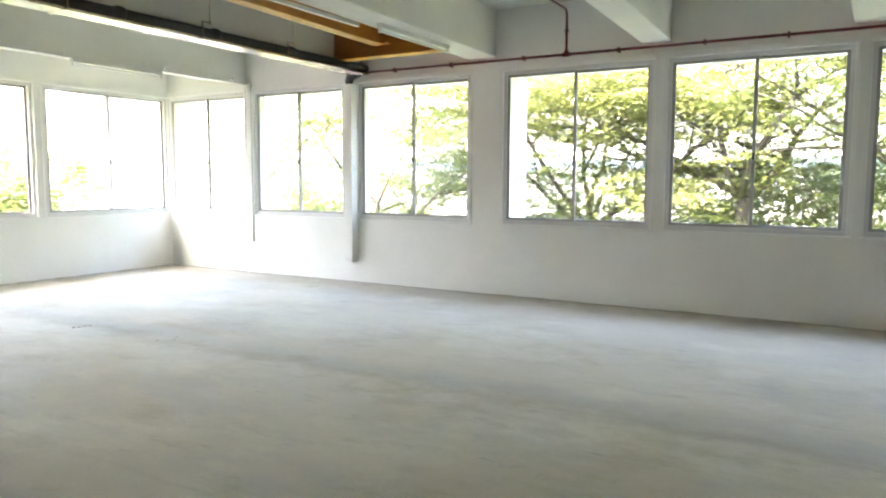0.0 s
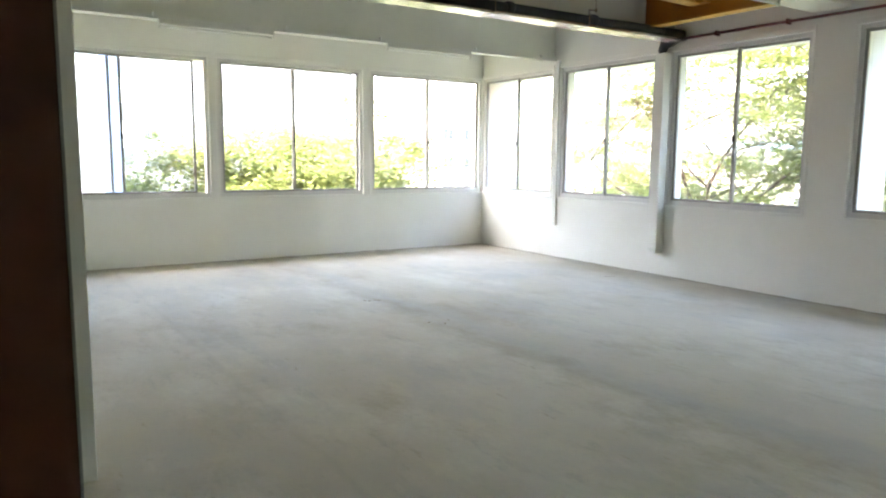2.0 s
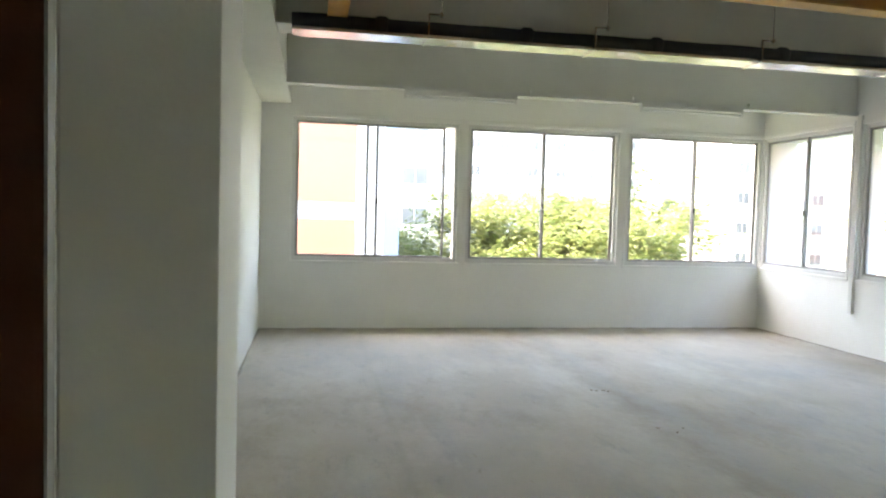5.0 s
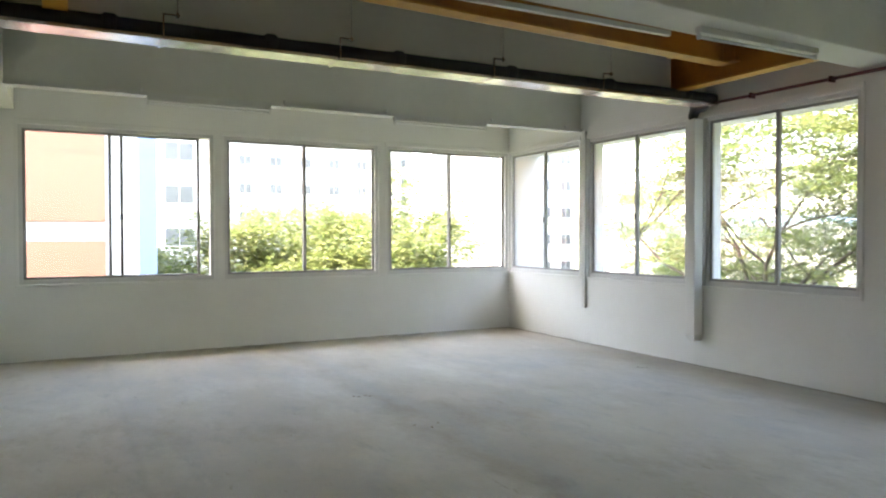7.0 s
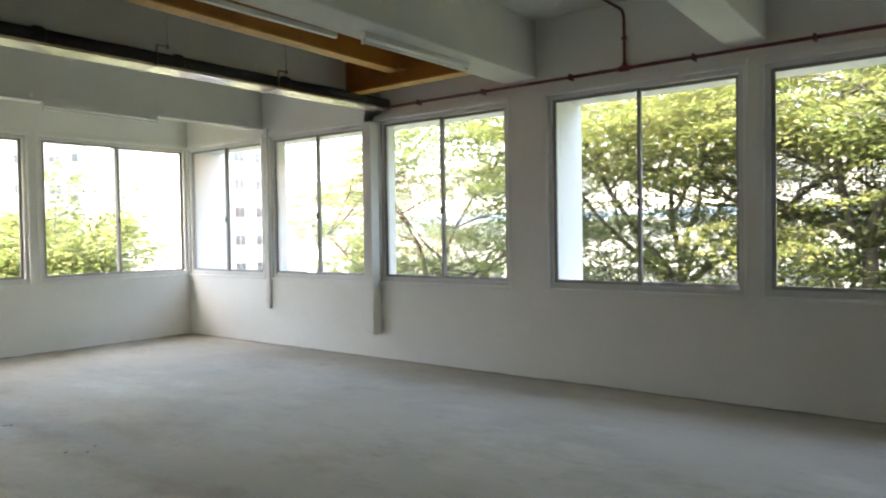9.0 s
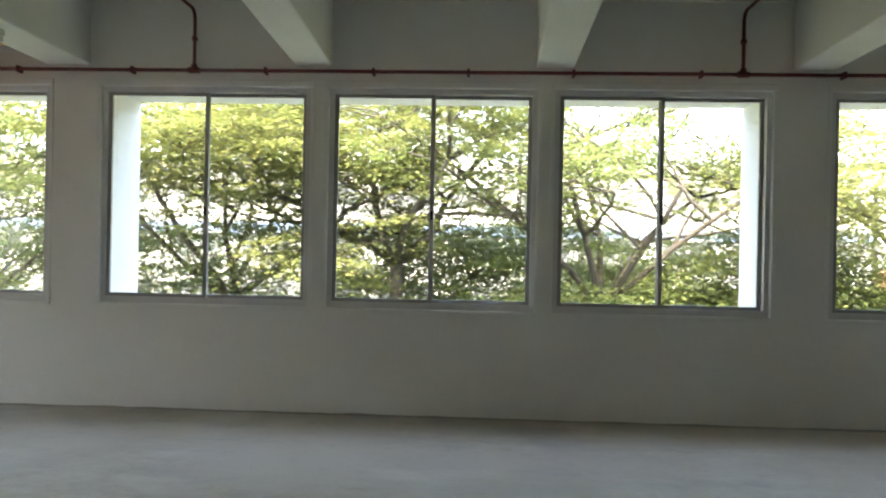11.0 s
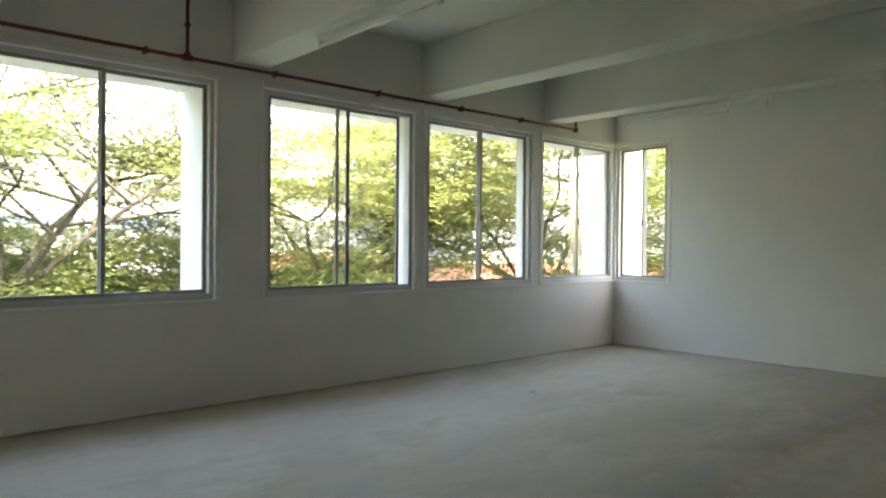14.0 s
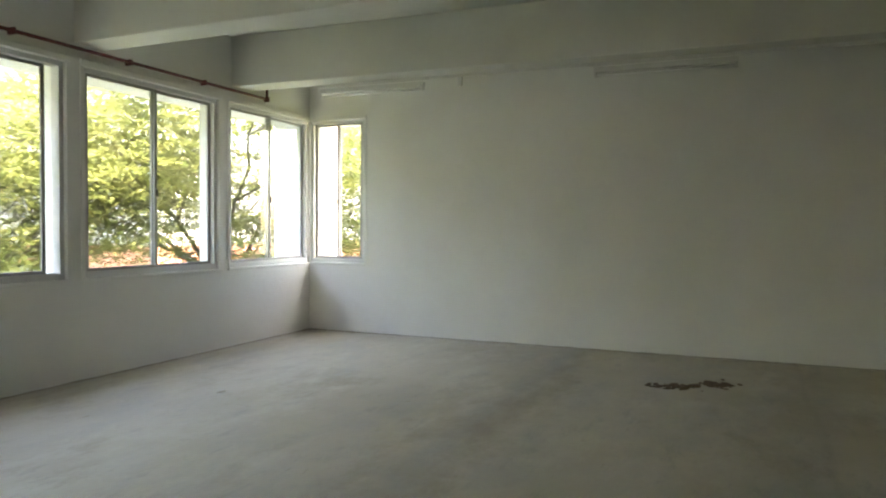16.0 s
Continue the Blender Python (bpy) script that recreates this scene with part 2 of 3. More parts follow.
def tube(bm, pts, radii, sides=10):
    """A round tube along points; radii one number or one for each point."""
    pts = [Vector(p) for p in pts]
    radii = [radii] * len(pts) if isinstance(radii, (int, float)) else radii
    rings, up = [], None
    for i, p in enumerate(pts):
        d = (pts[min(i + 1, len(pts) - 1)] - pts[max(i - 1, 0)]).normalized()
        if up is None:
            up = d.orthogonal().normalized()
        up = (up - d * up.dot(d)).normalized()
        side = d.cross(up)
        rings.append([bm.verts.new(p + radii[i] * (math.cos(a) * up + math.sin(a) * side)) for a in [2 * math.pi * k / sides for k in range(sides)]])
    for a, b in zip(rings, rings[1:]):
        for k in range(sides):
            bm.faces.new((a[k], a[(k + 1) % sides], b[(k + 1) % sides], b[k]))
    bm.faces.new(rings[0][::-1])
    bm.faces.new(rings[-1])
    return bm


def bend(a, b, c, r=0.06, n=5):
    """Points that round the corner b between a and c."""
    a, b, c = Vector(a), Vector(b), Vector(c)
    p, q = b + (a - b).normalized() * r, b + (c - b).normalized() * r
    return [(1 - t) ** 2 * p + 2 * t * (1 - t) * b + t * t * q for t in [i / n for i in range(n + 1)]]


# ---- the room ----
LX, SOUTH, SLAB, BEAM = 18.97, -7.63, 3.75, 3.15
# BACK: unseen depth added behind the room so that less light bounces back
BACK, OUTER = -21.0, 0.28
SILL, HEAD = 0.97, 2.96
NORTH_WINDOWS = [(0.012, 1.88), (2.08, 3.93), (4.205, 6.083), (6.58, 8.52), (8.695, 10.58), (10.735, 12.638), (13.145, 14.995), (15.195, 17.055), (17.26, 18.958)]
WEST_WINDOWS = [(-7.2, -4.865), (-4.72, -2.4), (-2.245, -0.012)]
EAST_WINDOWS = [(-0.885, -0.012)]

bm = bmesh.new()
N = 60
grid = [[bm.verts.new((-0.1 + (LX + 0.2) * i / N, 0.1 + (BACK - 0.1) * j / N, 0.012 * (noise.noise((i * 0.35, j * 0.35, 0)) - 0.5) * 0.5)) for j in range(N + 1)] for i in range(N + 1)]
for i in range(N):
    for j in range(N):
        bm.faces.new((grid[i][j], grid[i + 1][j], grid[i + 1][j + 1], grid[i][j + 1]))
solo("floor", bm, screed, "bare grey cement screed floor with brown stains and scuffs", "floor", kind="structure", smooth=True)


def wall_with_windows(name, label, axis, lo, hi, t0, t1, windows):
    """A wall along x or y from lo to hi, between the depths t0 and t1, pierced by windows."""
    bm = bmesh.new()

    def put(a, b, z0, z1):
        if b - a > 0.001:
            box(bm, (a, t0, z0) if axis == "x" else (t0, a, z0), (b, t1, z1) if axis == "x" else (t1, b, z1))

    put(lo, hi, -0.3, SILL)
    put(lo, hi, HEAD, SLAB + 0.15)
    edge = lo
    for a, b in windows:
        put(edge, a, SILL, HEAD)
        edge = b
    put(edge, hi, SILL, HEAD)
    return solo(name, bm, paint, label, "wall", kind="structure")


wall_with_windows("wall_north", "white painted plaster wall with nine sliding windows", "x", 0.0, LX, 0.0, OUTER, NORTH_WINDOWS)
wall_with_windows("wall_west", "white painted plaster wall with three sliding windows", "y", SOUTH - 0.2, 0.0, -0.2, 0.0, WEST_WINDOWS)
wall_with_windows("wall_east", "plain white painted wall with one narrow corner window", "y", BACK - 0.1, 0.0, LX, LX + 0.2, EAST_WINDOWS)
for n, x in (("corner_post_west", -0.2), ("corner_post_east", LX)):
    solo(n, boxes(((x, 0, -0.3), (x + 0.2, OUTER, SLAB + 0.15))), paint, "white painted corner post between two windows", "wall", kind="structure")
solo("wall_south", boxes(((0, SOUTH - 0.2, -0.3), (6.1, SOUTH, SLAB + 0.15))), paint, "plain white painted plaster wall beside a column", "wall", kind="structure")
solo("wall_entrance", boxes(((6.97, -8.1, -0.3), (8.4, -7.95, SLAB + 0.15))), paint,
     "white painted wall beside the wide entrance", "wall", kind="structure")
# added out of view, far back, to let the room's south side fall dark
solo("wall_behind", boxes(((5.9, BACK - 0.1, -0.3), (LX, BACK + 0.05, SLAB + 0.15)), ((5.9, BACK + 0.05, -0.3), (6.05, -8.1, SLAB + 0.15))), paint, "unseen plain white wall, added far back to keep the room darker", "wall", kind="structure")
solo("column_south", boxes(((6.1, -7.95, -0.05), (6.96, -7.305, BEAM)), bevel=0.006), paint, "square white painted concrete column beside the entrance", "column", kind="structure")

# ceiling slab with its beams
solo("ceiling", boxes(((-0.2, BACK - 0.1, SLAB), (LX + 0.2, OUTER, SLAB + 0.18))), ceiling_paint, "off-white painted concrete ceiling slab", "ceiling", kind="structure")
# each beam: its two faces at the window wall, its foot, how far out of square it runs
BEAMS = [(1.58, 1.92, 3.115, 0.0), (3.90, 4.23, BEAM, 0.0), (6.06, 6.47, BEAM, 0.04), (8.385, 8.715, BEAM, 0.04), (10.555, 10.89, BEAM, -0.025), (12.80, 13.16, BEAM, -0.025), (15.09, 15.43, BEAM, -0.02), (17.29, 17.62, BEAM, 0.012)]


def skewed(bm, k):
    """Turns a run that leaves the window wall slightly out of square."""
    for v in bm.verts:
        v.co.x -= k * v.co.y
    return bm


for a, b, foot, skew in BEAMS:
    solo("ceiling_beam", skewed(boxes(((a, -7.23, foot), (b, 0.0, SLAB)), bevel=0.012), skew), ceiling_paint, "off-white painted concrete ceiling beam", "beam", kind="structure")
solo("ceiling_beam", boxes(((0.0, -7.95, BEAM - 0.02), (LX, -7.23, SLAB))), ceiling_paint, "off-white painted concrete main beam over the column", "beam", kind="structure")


# ---- windows ----
def window(index, axis, a, b, face, out, lim, split=0.5, gap=0.0):
    """A sliding window in the opening from a to b along x or y. face: the wall's inner face; out: +1 or -1, the way outside.
    lim: the room's corners along the wall; split: where the sashes meet; gap: how far the far sash stands open."""
    def P(u, d, z):
        return (u, face + out * d, z) if axis == "x" else (face + out * d, u, z)

    def bar(bm, u0, u1, d0, d1, z0, z1, bevel=0.003):
        p, q = P(u0, d0, z0), P(u1, d1, z1)
        box(bm, [min(x, y) for x, y in zip(p, q)], [max(x, y) for x, y in zip(p, q)], bevel)

    win = thing(f"window_{index}", P((a + b) / 2, 0.08, SILL), "two-leaf sliding window with grey aluminium frame and clear glass", "window", "sliding windows", "structure")
    frame_w = 0.045
    bm = bmesh.new()
    bar(bm, a, b, 0.025, 0.125, SILL, SILL + 0.045)
    bar(bm, a, b, 0.025, 0.125, HEAD - 0.045, HEAD)
    bar(bm, a, a + frame_w, 0.025, 0.125, SILL + 0.045, HEAD - 0.045)
    bar(bm, b - frame_w, b, 0.025, 0.125, SILL + 0.045, HEAD - 0.045)
    for d in (0.038, 0.075, 0.112):
        bar(bm, a + frame_w, b - frame_w, d - 0.003, d + 0.003, SILL + 0.045, SILL + 0.058, 0.0)
    part("window_frame", bm, light_aluminium, win)
    left, right = (a - 0.042 if a - 0.042 > lim[0] else lim[0] + 0.002), (b + 0.042 if b + 0.042 < lim[1] else lim[1] - 0.002)
    bm = bmesh.new()
    bar(bm, left, right, -0.022, 0.002, HEAD + 0.002, HEAD + 0.062, 0.006)
    part("lintel_band", bm, paint, win, "raised white plaster band")
    for u0, u1 in ((left, a - 0.004), (b + 0.004, right)):
        if u1 - u0 > 0.01:
            bm = bmesh.new()
            bar(bm, u0, u1, -0.011, 0.002, SILL + 0.002, HEAD, 0.004)
            part("plaster_bead", bm, paint, win)
    bm = bmesh.new()
    bar(bm, left, right, -0.02, 0.024, SILL - 0.034, SILL, 0.006)
    part("window_sill", bm, paint, win, "white painted sill")
    m = a + (b - a) * split
    ends = [(a + frame_w, m + 0.022, 0.043, 0.069), (m - 0.022 - gap, b - frame_w - gap, 0.081, 0.107)]
    for k, (u0, u1, d0, d1) in enumerate(ends):
        bm = bmesh.new()
        z0, z1 = SILL + 0.047, HEAD - 0.047
        bar(bm, u0, u1, d0, d1, z0, z0 + 0.04)
        bar(bm, u0, u1, d0, d1, z1 - 0.03, z1)
        bar(bm, u0, u0 + 0.036, d0, d1, z0 + 0.04, z1 - 0.03)
        bar(bm, u1 - 0.036, u1, d0, d1, z0 + 0.04, z1 - 0.03)
        sash = part("sash", bm, aluminium, win)
        bm = bmesh.new()
        mid = (d0 + d1) / 2
        bar(bm, u0 + 0.03, u1 - 0.03, mid - 0.003, mid + 0.003, z0 + 0.034, z1 - 0.024, 0.0)
        pane = part("pane", bm, glass, sash, "clear glass")
        pane.visible_shadow = False
        if k == 0:
            bm = bmesh.new()
            bar(bm, u1 - 0.032, u1 - 0.006, d0 - 0.02, d0, 1.78, 1.86, 0.005)
            part("latch", bm, black_plastic, sash, "small black latch")
    return win


index = 0
for a, b in NORTH_WINDOWS:
    index += 1
    window(index, "x", a, b, 0.0, 1, (0.0, LX), 0.53 if index == 7 else 0.5, 0.1 if index == 7 else 0.0)
for a, b in WEST_WINDOWS:
    index += 1
    window(index, "y", a, b, 0.0, -1, (SOUTH, 0.0), 0.5, 0.13 if index == 10 else 0.0)
for a, b in EAST_WINDOWS:
    index += 1
    window(index, "y", a, b, LX, 1, (-7.0, 0.0))

# fins and hood slabs outside the windows
for n, (lo, hi) in {
    "outer_fin": ((6.09, OUTER, -7), (6.58, 0.77, 3.9)),
    "outer_fin_second": ((12.655, OUTER, -7), (13.145, 0.81, 3.9)),
    "outer_corner_column": ((-0.78, OUTER + 0.01, -7), (-0.21, 0.88, 3.9)),
    "outer_corner_column_second": ((LX + 0.23, -0.03, -7), (LX + 0.8, 0.78, 3.9)),
    "window_hood": ((-0.77, OUTER, 2.96), (LX + 0.77, 0.77, 3.1)),
    "window_hood_west": ((-0.62, -8.2, 2.96), (-0.2, OUTER - 0.002, 3.08)),
    "window_hood_east": ((LX + 0.2, -11.1, 2.96), (LX + 0.62, OUTER - 0.002, 3.08)),
    "outer_ledge": ((-0.62, OUTER, 0.75), (LX + 0.62, 0.77, 0.9)),
}.items():
    solo(n, boxes((lo, hi), bevel=0.01), outer_paint, "white painted concrete outside the windows", "facade", kind="structure")

# rough mortar line where screed meets wall; its brown-grey carries the soft shadow there
def mortar_line(name, p, q, inward):
    bm, n = bmesh.new(), 160
    p, q, inward = Vector(p), Vector(q), Vector(inward)
    rows = []
    for i in range(n + 1):
        c = p + (q - p) * i / n
        w = 0.012 + 0.022 * abs(noise.noise((i * 0.37, p.x, 1.7))) + 0.02 * max(0, noise.noise((i * 0.09, p.y, 4.1)))
        h = 0.008 + 0.016 * abs(noise.noise((i * 0.31, p.y, 9.2)))
        rows.append([bm.verts.new(c + inward * w + Vector((0, 0, 0.001))), bm.verts.new(c + inward * w * 0.5 + Vector((0, 0, h * 0.7))), bm.verts.new(c + inward * 0.001 + Vector((0, 0, h)))])
    for a, b in zip(rows, rows[1:]):
        for k in range(2):
            bm.faces.new((a[k], b[k], b[k + 1], a[k + 1]))
    solo(name, bm, mortar, "rough mortar line along the wall foot, toned like the soft shadow there", "mortar", kind="structure")


mortar_line("trim_north", (0, 0, 0), (LX, 0, 0), (0, -1, 0))
mortar_line("trim_west", (0, SOUTH, 0), (0, 0, 0), (1, 0, 0))
mortar_line("trim_east", (LX, 0, 0), (LX, -7.9, 0), (-1, 0, 0))
mortar_line("trim_south", (0, SOUTH, 0), (6.1, SOUTH, 0), (0, 1, 0))

# ---- services ----
# red sprinkler pipe
Z, Y = 3.095, -0.06
pipe = thing("sprinkler_pipe", (4.3, Y, Z), "dark red painted steel pipe clamped along the window wall", "pipe")
bm = bmesh.new()
tube(bm, [(4.3, Y, Z), *bend((4.3, Y, Z), (17.906, Y, Z), (17.906, Y, Z + 0.3), 0.05), (17.906, Y, Z + 0.12)], 0.017, 10)
part("run", bm, red_paint, pipe, smooth=True)
for x in (7.463, 12.348):
    bm = bmesh.new()
    tube(bm, [(x, Y, Z), *bend((x, Y, Z), (x, Y, 3.64), (x, -2, 3.66), 0.09), (x, -7.1, 3.66)], 0.015, 10)
    drop = part("branch", bm, red_paint, pipe, smooth=True)
    part("tee", tube(tube(bmesh.new(), [(x - 0.05, Y, Z), (x + 0.05, Y, Z)], 0.027, 12), [(x, Y, Z), (x, Y, Z + 0.05)], 0.027, 12), red_paint, pipe)
    part("coupling", tube(bmesh.new(), [(x, Y, Z + 0.27), (x, Y, Z + 0.3)], 0.026, 12), red_paint, pipe)
for x in (4.9, 5.82, 6.89, 8.12, 9.10, 9.95, 10.88, 11.99, 13.21, 14.45, 15.69, 16.76):
    part("pipe_clamp", boxes(((x - 0.012, Y - 0.026, Z - 0.03), (x + 0.012, Y + 0.055, Z + 0.03)), bevel=0.004), red_paint, pipe)
part("elbow", tube(bmesh.new(), [(17.876, Y, Z - 0.012), (17.916, Y, Z - 0.012), (17.916, Y, Z + 0.03)], 0.028, 12), red_paint, pipe)

# cable tray with insulated pipe, hung beside the beam
tray = thing("cable_tray", (4.26, -3.6, 3.06), "galvanised perforated cable tray hung on rods under a beam", "cable tray")
part("tray_base", boxes(((4.215, -7.1, 3.06), (4.455, -0.05, 3.064))), galvanised, tray)
for x in (4.215, 4.452):
    part("tray_lip", boxes(((x, -7.1, 3.064), (x + 0.003, -0.05, 3.085))), galvanised, tray)
bm = bmesh.new()
for k in range(200):
    y = -7.05 + k * 0.035
    box(bm, (4.23, y, 3.0575), (4.44, y + 0.012, 3.0595))
tagged(part("rung_set", bm, galvanised, tray), kind="stuff")
for y in (-5.93, -4.53, -3.0, -1.67):
    part("hanger_rod", tube(bmesh.new(), [(4.475, y, 3.24), (4.475, y, SLAB)], 0.004, 6), galvanised, tray)
    part("hanger_nut", tube(bmesh.new(), [(4.475, y, 3.225), (4.475, y, 3.262)], 0.013, 6), galvanised, tray)
    part("hanger_hook", boxes(((4.463, y - 0.1, 3.238), (4.487, y + 0.02, 3.248)), ((4.463, y - 0.108, 3.06), (4.487, y - 0.098, 3.248)), ((4.2, y - 0.118, 3.048), (4.487, y - 0.088, 3.056)), bevel=0.002), galvanised, tray)
duct = thing("insulated_pipe", (4.27, -3.6, 3.04), "black foam insulated pipe lying on the cable tray", "pipe")
bm = bmesh.new()
pts = [(4.385 + 0.012 * noise.noise((i * 0.5, 0, 0)), -7.1 + i * 0.235, 3.145 + 0.012 * noise.noise((0, i * 0.4, 3))) for i in range(31)]
tube(bm, pts, [0.058 + 0.004 * noise.noise((i * 0.9, 2, 5)) for i in range(31)], 12)
part("insulation", bm, dark_rubber, duct, smooth=True)
for y in (-6.4, -5.2, -4.05, -2.85, -1.62, -0.5):
    part("joint_tape", tube(bmesh.new(), [(4.385, y - 0.05, 3.147), (4.385, y - 0.03, 3.149), (4.385, y + 0.03, 3.149), (4.385, y + 0.05, 3.147)], [0.058, 0.072, 0.072, 0.058], 12), dark_rubber, duct, "thicker wrap of black tape", True)
bm = bmesh.new()
tube(bm, [(4.33, -0.06, 3.13), (4.26, -0.11, 3.08), (4.16, -0.11, 3.05), (4.12, -0.10, 2.97), (4.12, -0.10, 2.88)], [0.07, 0.075, 0.07, 0.06, 0.03], 10)
part("bend", bm, dark_rubber, duct, smooth=True)

# boxed trunking and slim conduit on the window wall
trunk = thing("pipe_trunking", (4.02, -0.05, 0.33), "white boxed pipe trunking on the wall between windows", "trunking")
X0, X1, D = 4.05, 4.195, -0.15
part("casing", boxes(((X0, D, 0.38), (X1, -0.001, 2.94)), bevel=0.008), paint, trunk)
bm = bmesh.new()
v = [bm.verts.new(p) for p in [(X0, D, 0.38), (X1, D, 0.38), (X1, -0.001, 0.38), (X0, -0.001, 0.38), (X0 + 0.03, D + 0.03, 0.31), (X1 - 0.03, D + 0.03, 0.31), (X1 - 0.03, -0.001, 0.31), (X0 + 0.03, -0.001, 0.31)]]
for f in ((0, 1, 5, 4), (1, 2, 6, 5), (2, 3, 7, 6), (3, 0, 4, 7), (4, 5, 6, 7)):
    bm.faces.new([v[i] for i in f])
part("end_cap", bm, paint, trunk)
conduit = thing("wall_conduit", (1.95, -0.03, 0.5), "slim white cable trunking down the window wall", "conduit")
part("casing", boxes(((1.99, -0.045, 0.52), (2.06, -0.001, 3.08)), bevel=0.005), pvc, conduit)


def batten(x, y0, y1, z, group="fluorescent battens"):
    """An unlit one-tube batten under a beam, along y; z is its top."""
    lamp = thing("fluorescent_batten", (x, (y0 + y1) / 2, z - 0.09), "unlit white fluorescent batten lamp under a ceiling beam", "lamp", group)
    part("housing", boxes(((x - 0.03, y0, z - 0.05), (x + 0.03, y1, z)), bevel=0.006), pvc, lamp)
    for y in (y0 + 0.012, y1 - 0.012):
        part("lamp_holder", boxes(((x - 0.014, y - 0.012, z - 0.095), (x + 0.014, y + 0.012, z - 0.05)), bevel=0.003), pvc, lamp)
    part("tube", tube(bmesh.new(), [(x, y0 + 0.024, z - 0.078), (x, y1 - 0.024, z - 0.078)], 0.013, 10), tube_glass, lamp, "unlit glass tube", True)
    return lamp


line = thing("lamp_conduit", (1.88, -3.7, 3.06), "white surface conduit along the foot of a ceiling beam", "conduit")
part("run", boxes(((1.925, -7.23, 3.075), (1.965, -0.002, 3.115)), bevel=0.004), pvc, line)
for y in (-6.9, -5.95, -4.4, -3.1, -1.55, -0.3):
    part("saddle", boxes(((1.918, y - 0.015, 3.07), (1.972, y + 0.015, 3.15)), bevel=0.003), pvc, line)
batten(1.945, -5.91, -4.57, 3.075)
batten(1.945, -3.01, -1.64, 3.075)
line = thing("lamp_conduit", (6.09, -4.0, 3.12), "white surface conduit along the foot of a ceiling beam", "conduit")
part("run", boxes(((6.13, -7.23, 3.11), (6.17, -2.55, 3.15)), bevel=0.004), pvc, line)
batten(6.34, -2.45, -1.05, 3.15)
lamp = batten(12.92, -2.7, -1.28, 3.15)
part("cable_clip", boxes(((12.905, -2.73, 3.06), (12.935, -2.705, 3.10)), ((12.915, -2.77, 3.10), (12.93, -2.705, 3.15)), bevel=0.003), pvc, lamp, "grey cable clip")
line = thing("lamp_conduit", (17.41, -4.0, 3.12), "white surface conduit along the foot of a ceiling beam", "conduit")
part("bracket", boxes(((17.6, -2.86, 3.02), (17.64, -2.82, 3.13)), bevel=0.004), pvc, line)
part("run", boxes(((17.60, -7.23, 3.12), (17.63, -1.0, 3.15)), bevel=0.004), pvc, line)
batten(17.63, -5.65, -4.3, 3.10)
batten(17.63, -2.4, -1.05, 3.10)


# ---- old crane runway ----
def i_beam(bm_web, bm_flange, p, q, width, depth, z):
    """Web and flanges of an I-section from p to q (x or y run), with its foot at z."""
    (x0, y0), (x1, y1) = p, q
    along_x = abs(x1 - x0) > abs(y1 - y0)
    w, t = width / 2, 0.016
    for z0 in (z, z + depth - t):
        lo, hi = ((x0, y0 - w, z0), (x1, y0 + w, z0 + t)) if along_x else ((x0 - w, y0, z0), (x0 + w, y1, z0 + t))
        box(bm_flange, lo, hi, 0.003)
    lo, hi = ((x0, y0 - 0.006, z + t), (x1, y0 + 0.006, z + depth - t)) if along_x else ((x0 - 0.006, y0, z + t), (x0 + 0.006, y1, z + depth - t))
    box(bm_web, lo, hi)


crane = thing("crane_runway", (4.9, -3.8, 3.17), "worn orange-yellow painted steel crane runway under the ceiling", "crane beam")
for nm, p, q, w, d, z in (("runway_beam", (5.09, -6.6), (5.09, -0.78), 0.16, 0.38, 3.30), ("cross_beam", (4.26, -0.60), (6.08, -0.60), 0.16, 0.40, 3.18), ("cross_beam", (4.26, -6.75), (6.08, -6.75), 0.16, 0.40, 3.18)):
    web, fl = bmesh.new(), bmesh.new()
    i_beam(web, fl, p, q, w, d, z)
    if nm == "runway_beam":
        skewed(web, 0.055), skewed(fl, 0.055)
    beam = part(nm, web, crane_paint, crane, "orange painted steel web")
    part("flange", fl, crane_edge, beam, "worn yellow steel flange")
for y in (-0.72, -6.64):
    part("end_plate", boxes(((4.97 - 0.055 * y, y - 0.06, 3.32), (5.21 - 0.055 * y, y + 0.06, 3.335)), ((4.99 - 0.055 * y, y - 0.005, 3.335), (5.19 - 0.055 * y, y + 0.005, 3.60)), bevel=0.002), crane_paint, crane)

# ---- door leaf and floor dirt ----
door = thing("door_leaf", (8.48, -7.75, 0.0), "dark brown wooden door leaf standing open at the entrance", "door")
part("panel", boxes(((8.375, -7.94, 0.008), (8.418, -7.508, 2.2)), bevel=0.003), wood, door)
part("edge_strip", boxes(((8.373, -7.508, 0.008), (8.42, -7.5, 2.2))), aluminium, door, "grey metal edge strip")

random.seed(5)
bm = bmesh.new()
for cx, cy, n, s in ((17.25, -5.13, 60, 0.11), (17.36, -5.3, 25, 0.06), (17.54, -5.52, 90, 0.12), (15.31, -1.47, 4, 0.05), (3.73, -4.14, 5, 0.06), (3.86, -0.64, 5, 0.07), (5.0, -4.1, 3, 0.1)):
    for _ in range(n):
        x, y = random.gauss(cx, s * 0.55), random.gauss(cy, s * 0.8)
        r = random.uniform(0.008, 0.034) if n > 20 else random.uniform(0.006, 0.014)
        mtx = Matrix.Translation((x, y, 0.001)) @ Matrix.Rotation(random.uniform(0, 6), 4, "Z") @ Matrix.Diagonal((1.3, 0.8, 0.35, 1))
        bmesh.ops.create_icosphere(bm, subdivisions=1, radius=r, matrix=mtx)
solo("dirt_crumbs", bm, dirt, "scattered brown dirt and dry crumbs on the screed floor", "dirt", kind="stuff")


